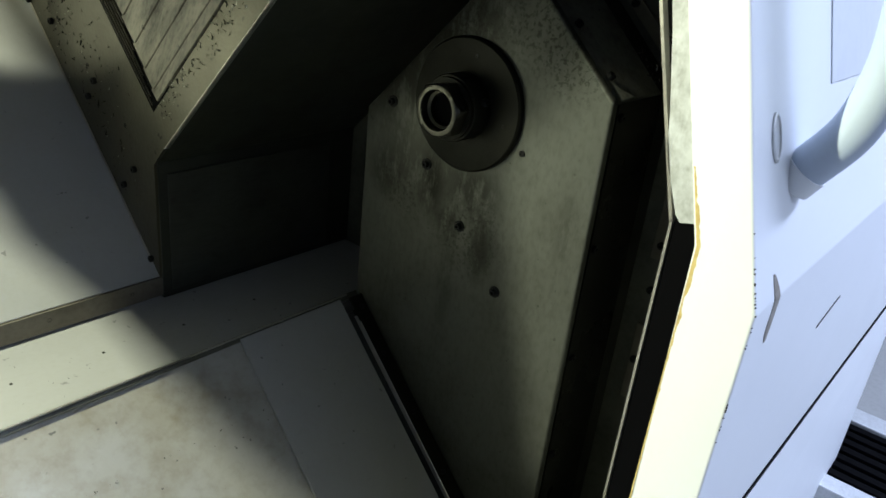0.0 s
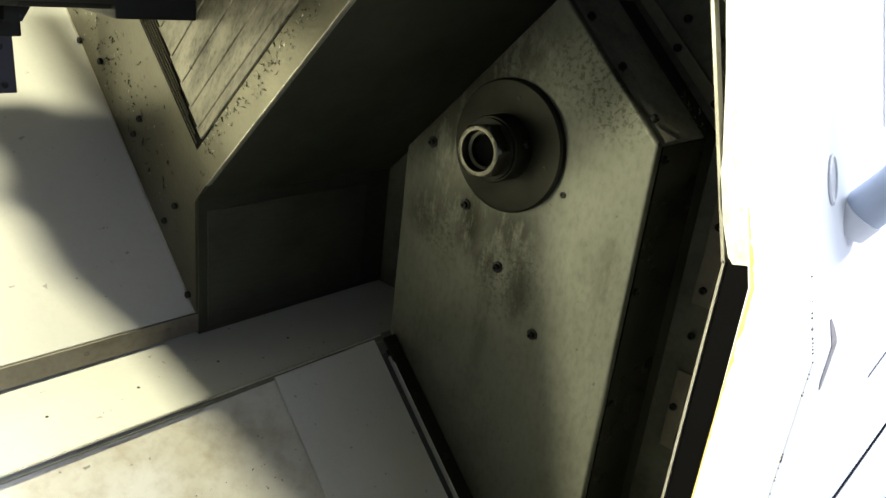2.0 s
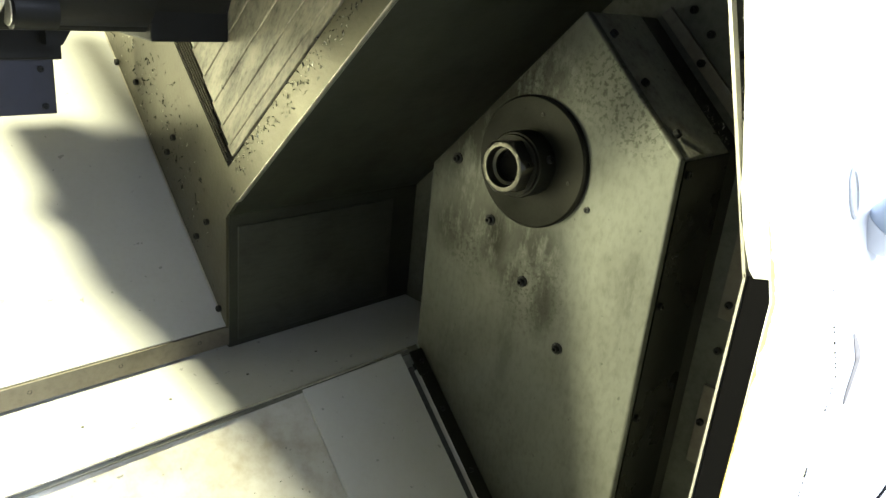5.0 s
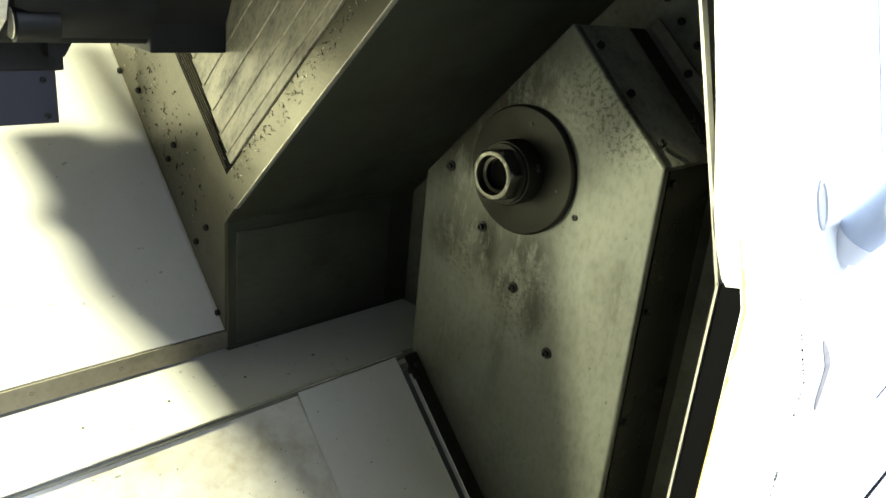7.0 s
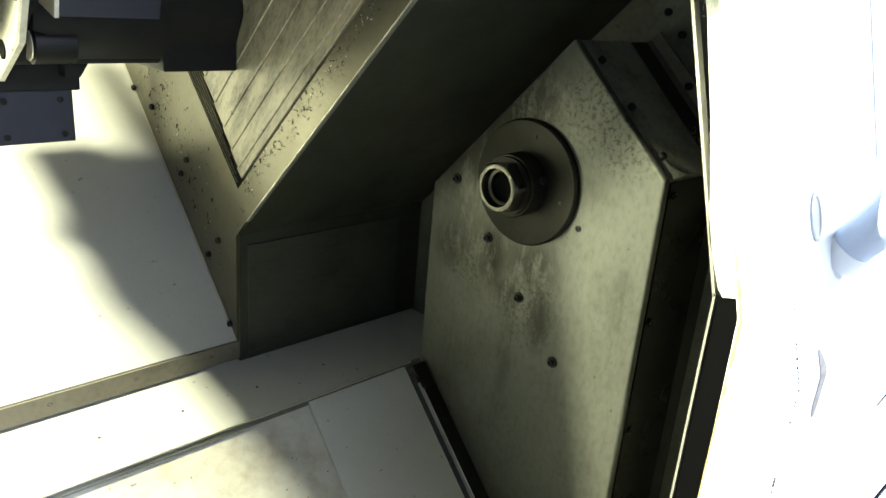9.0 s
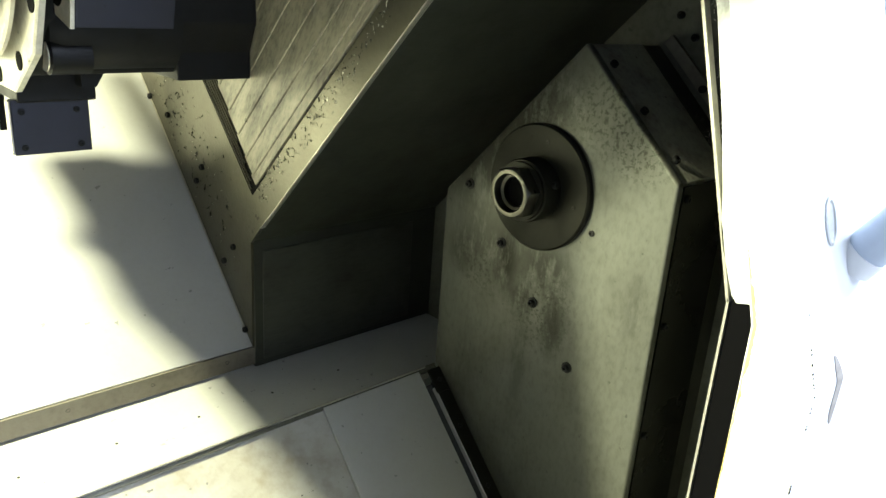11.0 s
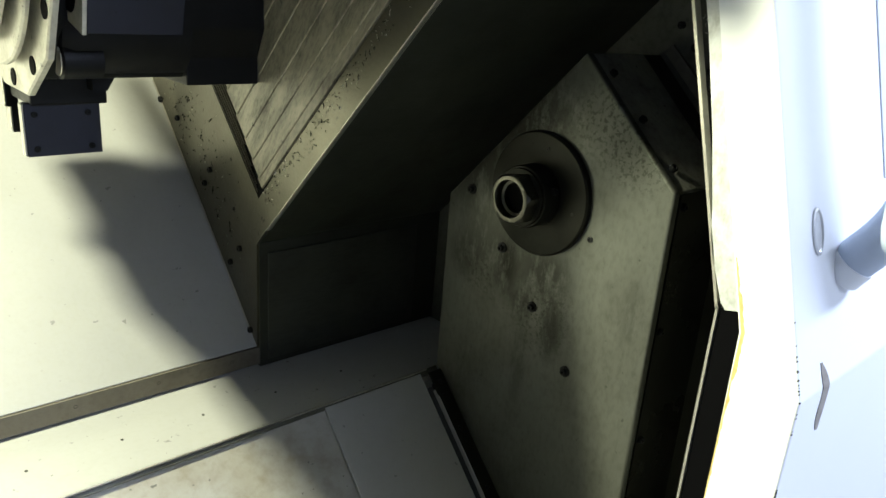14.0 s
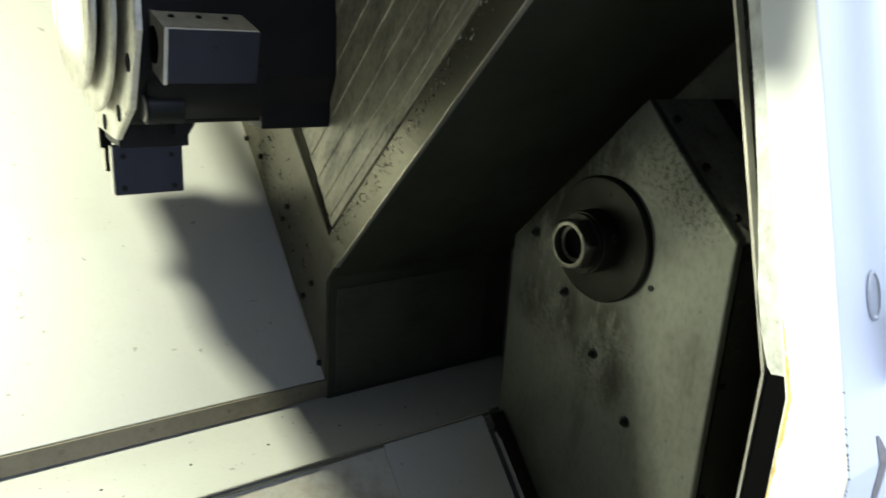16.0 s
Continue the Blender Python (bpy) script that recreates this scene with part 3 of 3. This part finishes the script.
def tube(points, r, name, mat, label=""):
    cu = bpy.data.curves.new(name, "CURVE")
    cu.dimensions, cu.bevel_depth, cu.bevel_resolution, cu.use_fill_caps = "3D", r, 6, True
    sp = cu.splines.new("BEZIER")
    sp.bezier_points.add(len(points) - 1)
    for bp_, p in zip(sp.bezier_points, points):
        bp_.co = p
        bp_.handle_left_type = bp_.handle_right_type = "AUTO"
    ob = new(name, cu)
    me = bpy.data.meshes.new_from_object(ob)
    bpy.data.objects.remove(ob)
    for p in me.polygons:
        p.use_smooth = True
    me.materials.clear()
    me.materials.append(mat)
    ob = new(name, me)
    return tagged(ob, label)


on_door(tube([front(-0.080, 0.040, -0.004), front(-0.080, 0.050, 0.008)], 0.0176, "handle_foot", WHITE, "white handle socket"))
on_door(tube([front(-0.080, 0.043, 0.0), front(-0.078, 0.085, 0.045), front(-0.078, 0.18, 0.075), front(-0.078, 0.34, 0.078), front(-0.078, 0.43, 0.06), front(-0.078, 0.47, 0.0)], 0.0165, "handle", BLUE, "grey-blue tube handle"))

def oval(x, z, w, h, tilt, mat, name, label):
    """A shallow oval plug on the door's front."""
    bm = bmesh.new()
    lean = 16.3 if z > -0.035 else 0.0
    rings = []
    for k, o in ((1.0, -0.001), (1.0, 0.0012), (0.88, 0.0018), (0.8, 0.0006), (0.001, 0.0006)):
        rings.append([bm.verts.new((w / 2 * k * math.cos(a), -o, h / 2 * k * math.sin(a))) for a in (math.pi * i / 16 for i in range(32))])
    for p, q in zip(rings, rings[1:]):
        for i in range(32):
            bm.faces.new((p[i], p[(i + 1) % 32], q[(i + 1) % 32], q[i]))
    bmesh.ops.transform(bm, verts=bm.verts, matrix=Matrix.Translation(front(x, z)) @ pose(0, 0, 0, -lean, tilt, 0))
    return on_door(part(name, bm, mat, None, label, True))


oval(-0.125, 0.078, 0.017, 0.036, 0, ALU, "plug", "grey oval plug")
mk = bmesh.new()
mrows = []
for k in range(19):
    f = k / 18
    z = -0.016 - 0.058 * f
    x = -0.131 + 0.012 * f + 0.003 * math.sin(5 * f)
    w = 0.0062 * math.sin(math.pi * (0.06 + 0.88 * f)) + 0.0008 * math.sin(9 * f)
    mrows.append([mk.verts.new(front(x + a * w, z, o)) for a, o in ((-1.15, -0.001), (-1, 0.0006), (1, 0.0006), (1.15, -0.001))])
for p_, q_ in zip(mrows, mrows[1:]):
    for i in range(3):
        mk.faces.new((p_[i], p_[i + 1], q_[i + 1], q_[i]))
on_door(part("rubbed_mark", mk, MARK, None, "brown rubbed-through paint mark"))
x_, y_, z_ = front(0.04, 0.20, 0.0004)
lab = box(-0.028, 0.20, -0.0006, 0.003, -0.102, 0.10, 0.0002, 1)
bmesh.ops.transform(lab, verts=lab.verts, matrix=Matrix.Translation((x_, y_, z_)) @ pose(0, 0, 0, -16.3, 0, 0))
on_door(part("label_plate", lab, WALLP, None, "pale blank label plate"))
scr = box(-0.037, 0.037, -0.4006, -0.3998, -0.0014, 0.0014, 0.0003, 1)
bmesh.ops.transform(scr, verts=scr.verts, matrix=Matrix.Translation((0.117, 0, -0.132)) @ pose(0, 0, 0, 0, -8, 0))
on_door(part("scratch", scr, OXIDE, None, "dark scratch in the paint"))

# black strip added to draw the dark gap below the door
on_door(part("bottom_gap_line", box(XD + 0.02, 1.3, -0.4014, -0.354, -0.3158, -0.3092), RUBBER, None, "black strip standing for the shaded gap under the door"))
for k in range(30):
    z = random.choice((0.0, -0.02, -0.03, -0.045, -0.12, -0.2)) + random.gauss(0, 0.012)
    x, y, z = front(XD, z)
    r = random.uniform(0.0002, 0.0006)
    on_door(part("paint_chip", box(x - 0.0002, x + 0.0015, y - 0.0003, y + r * 1.2, z - r, z + r, 0.0002, 1), OXIDE, None, "dark chip in the painted edge"))

# lower front panel of the machine
structure("wall_front", prism([(-0.352, -1.0995), (-0.352, -0.316), (-0.3985, -0.316), (-0.3985, -0.43), (-0.366, -0.44), (-0.366, -1.0995)], XD - 0.9, 1.3, 0.002), WHITE, "white painted lower front of the machine", "front panel")

# unseen lining, added to keep the front wall's bounce off the plate
structure("wall_front_liner", box(XD - 0.9, 1.3, -0.3515, -0.3495, -0.90, -0.40), DARK, "unseen dark front wall lining, added to cut bounced light", "wall lining")

# ---- workshop ----
structure("floor", box(-5, 5, -6, 3, -1.12, -1.1), GREY, "grey concrete workshop floor", "floor")
structure("wall_north", box(-5, 5, 3, 3.1, -1.1, CEIL), WALLP, "pale painted workshop wall", "wall")
structure("wall_south", box(-5, 5, -6.1, -6, -1.1, CEIL), WALLP, "pale painted workshop wall", "wall")
structure("wall_east", box(5, 5.1, -6, 3, -1.1, CEIL), WALLP, "pale painted workshop wall", "wall")
structure("wall_west", box(-5.1, -5, -6, 3, -1.1, CEIL), WALLP, "pale painted workshop wall", "wall")
structure("ceiling_1", box(-5, 5, -6, 3, CEIL, CEIL + 0.1), WALLP, "pale workshop ceiling", "ceiling")

# ceiling tubes and the work lamp
for lx, ly, watts in TUBES:
    tagged(part("ceiling_fixture", box(lx - 0.64, lx + 0.64, ly - 0.13, ly + 0.13, CEIL - 0.06, CEIL - 0.0005, 0.004), WHITE), "white ceiling light fixture", "ceiling light", "ceiling lights")
lamp = root("work_lamp", "small black machine lamp inside the enclosure", "lamp", place=LAMP)
aim = (AIM - LAMP).to_track_quat("-Z", "Y").to_matrix().to_4x4()
for nm, bm in (("housing", box(-0.03, 0.03, -0.03, 0.03, 0.004, 0.05, 0.004)), ("stem", box(-0.008, 0.008, -0.008, 0.008, 0.05, 0.11, 0.001))):
    bmesh.ops.transform(bm, verts=bm.verts, matrix=aim)
    part(nm, bm, OXIDE, lamp)

# grating beside the machine
gr = root("floor_grating", "dark slatted floor grating in a silver frame", "grating", place=(1.5, -0.5, -1.1))
gi = Matrix.Translation((-1.5, 0.5, 1.1))


def on_gr(ob):
    ob.parent = gr
    ob.matrix_parent_inverse = gi
    return ob


for x0, x1, y0, y1 in ((1.50, 1.58, -1.4, -0.2), (1.13, 1.19, -1.4, -0.2)):
    on_gr(part("frame_bar", box(x0, x1, y0, y1, -1.0999, -1.0, 0.004), ALU, None, "silver frame bar"))
for i in range(7):
    x = 1.215 + 0.043 * i
    on_gr(part("slat", box(x, x + 0.026, -1.4, -0.2, -1.0999, -1.01, 0.003), RUBBER, None))

# chips and swarf
def chips(name, spots, label, mat):
    bm = bmesh.new()
    for place, n, spread, size in spots:
        for _ in range(n):
            p = Vector(place) + Vector([random.gauss(0, s_) for s_ in spread])
            m = Matrix.Translation(p) @ Euler([random.uniform(0, 6.3) for _ in range(3)]).to_matrix().to_4x4()
            l, w = size * random.uniform(0.4, 1.3), size * random.uniform(0.15, 0.4)
            vs = [bm.verts.new(m @ Vector(c)) for c in ((-l, -w, 0), (0, -w * 0.6, w), (l, -w * 0.2, 0.2 * w), (l * 0.8, w, 0), (0, w * 0.7, 1.3 * w), (-l, w, 0.3 * w))]
            bm.faces.new((vs[0], vs[1], vs[4], vs[5]))
            bm.faces.new((vs[1], vs[2], vs[3], vs[4]))
    return tagged(part(name, bm, mat), label, "metal chips", kind="stuff")


spots, dull = [], []
for k in range(26):
    u = 0.20 + 0.022 * k
    n_ = 3 + k // 3
    y, z = yz(u, VA + 0.06 + 0.03 * math.sin(k * 2.1))
    spots.append(((XE - 0.0045, y, z), n_, (0.0003, 0.03, 0.03), 0.0017))
    dull.append(((XE - 0.0045, y - 0.01, z + 0.01), n_ + 4, (0.0003, 0.03, 0.03), 0.0026))
    dull.append(((XE - 0.0048, y + 0.012 * math.sin(k * 5), z), 5, (0.0008, 0.0022, 0.0035), 0.0034))
for k in range(26):
    y, z = yz(UB + 0.034 + 0.005 * math.sin(k * 3.3), VS + 0.02 + 0.02 * k)
    spots.append(((XE - 0.0045, y, z), 5, (0.0003, 0.006, 0.006), 0.0022))
    dull.append(((XE - 0.0045, y, z), 7, (0.0003, 0.007, 0.007), 0.0026))
for k in range(8):
    f = 0.5 + 0.065 * k
    dull.append(((0.112 + 0.004 * math.sin(k * 4), -0.0405 - 0.1365 * f, 0.1720 - 0.128 * f), 3, (0.004, 0.004, 0.003), 0.003))
for k in range(7):
    f = 0.72 + 0.04 * k
    spots.append(((0.1115, -0.0405 - 0.1365 * f, 0.1722 - 0.128 * f), 4, (0.002, 0.003, 0.003), 0.0016))
for k in range(22):
    z = 0.02 + 0.015 * k
    spots.append(((XD + 0.016, -0.3285 + TAN * z, z), 3, (0.003, 0.0012, 0.008), 0.0014))
for k in range(20):
    x = -0.75 + 0.035 * k
    dull.append(((x, 0.25, -0.3308), 2, (0.02, 0.05, 0.0002), 0.0016))
    y, z = yz(UT - 0.09, FV - 0.0035)
    dull.append(((x, y, z), 2, (0.02, 0.0, 0.0), 0.0018))
chips("swarf", spots, "scattered bright metal chips clinging to oily steel", BRIGHT)
chips("swarf", dull, "scattered dull dark metal chips on oily steel", SPIN)
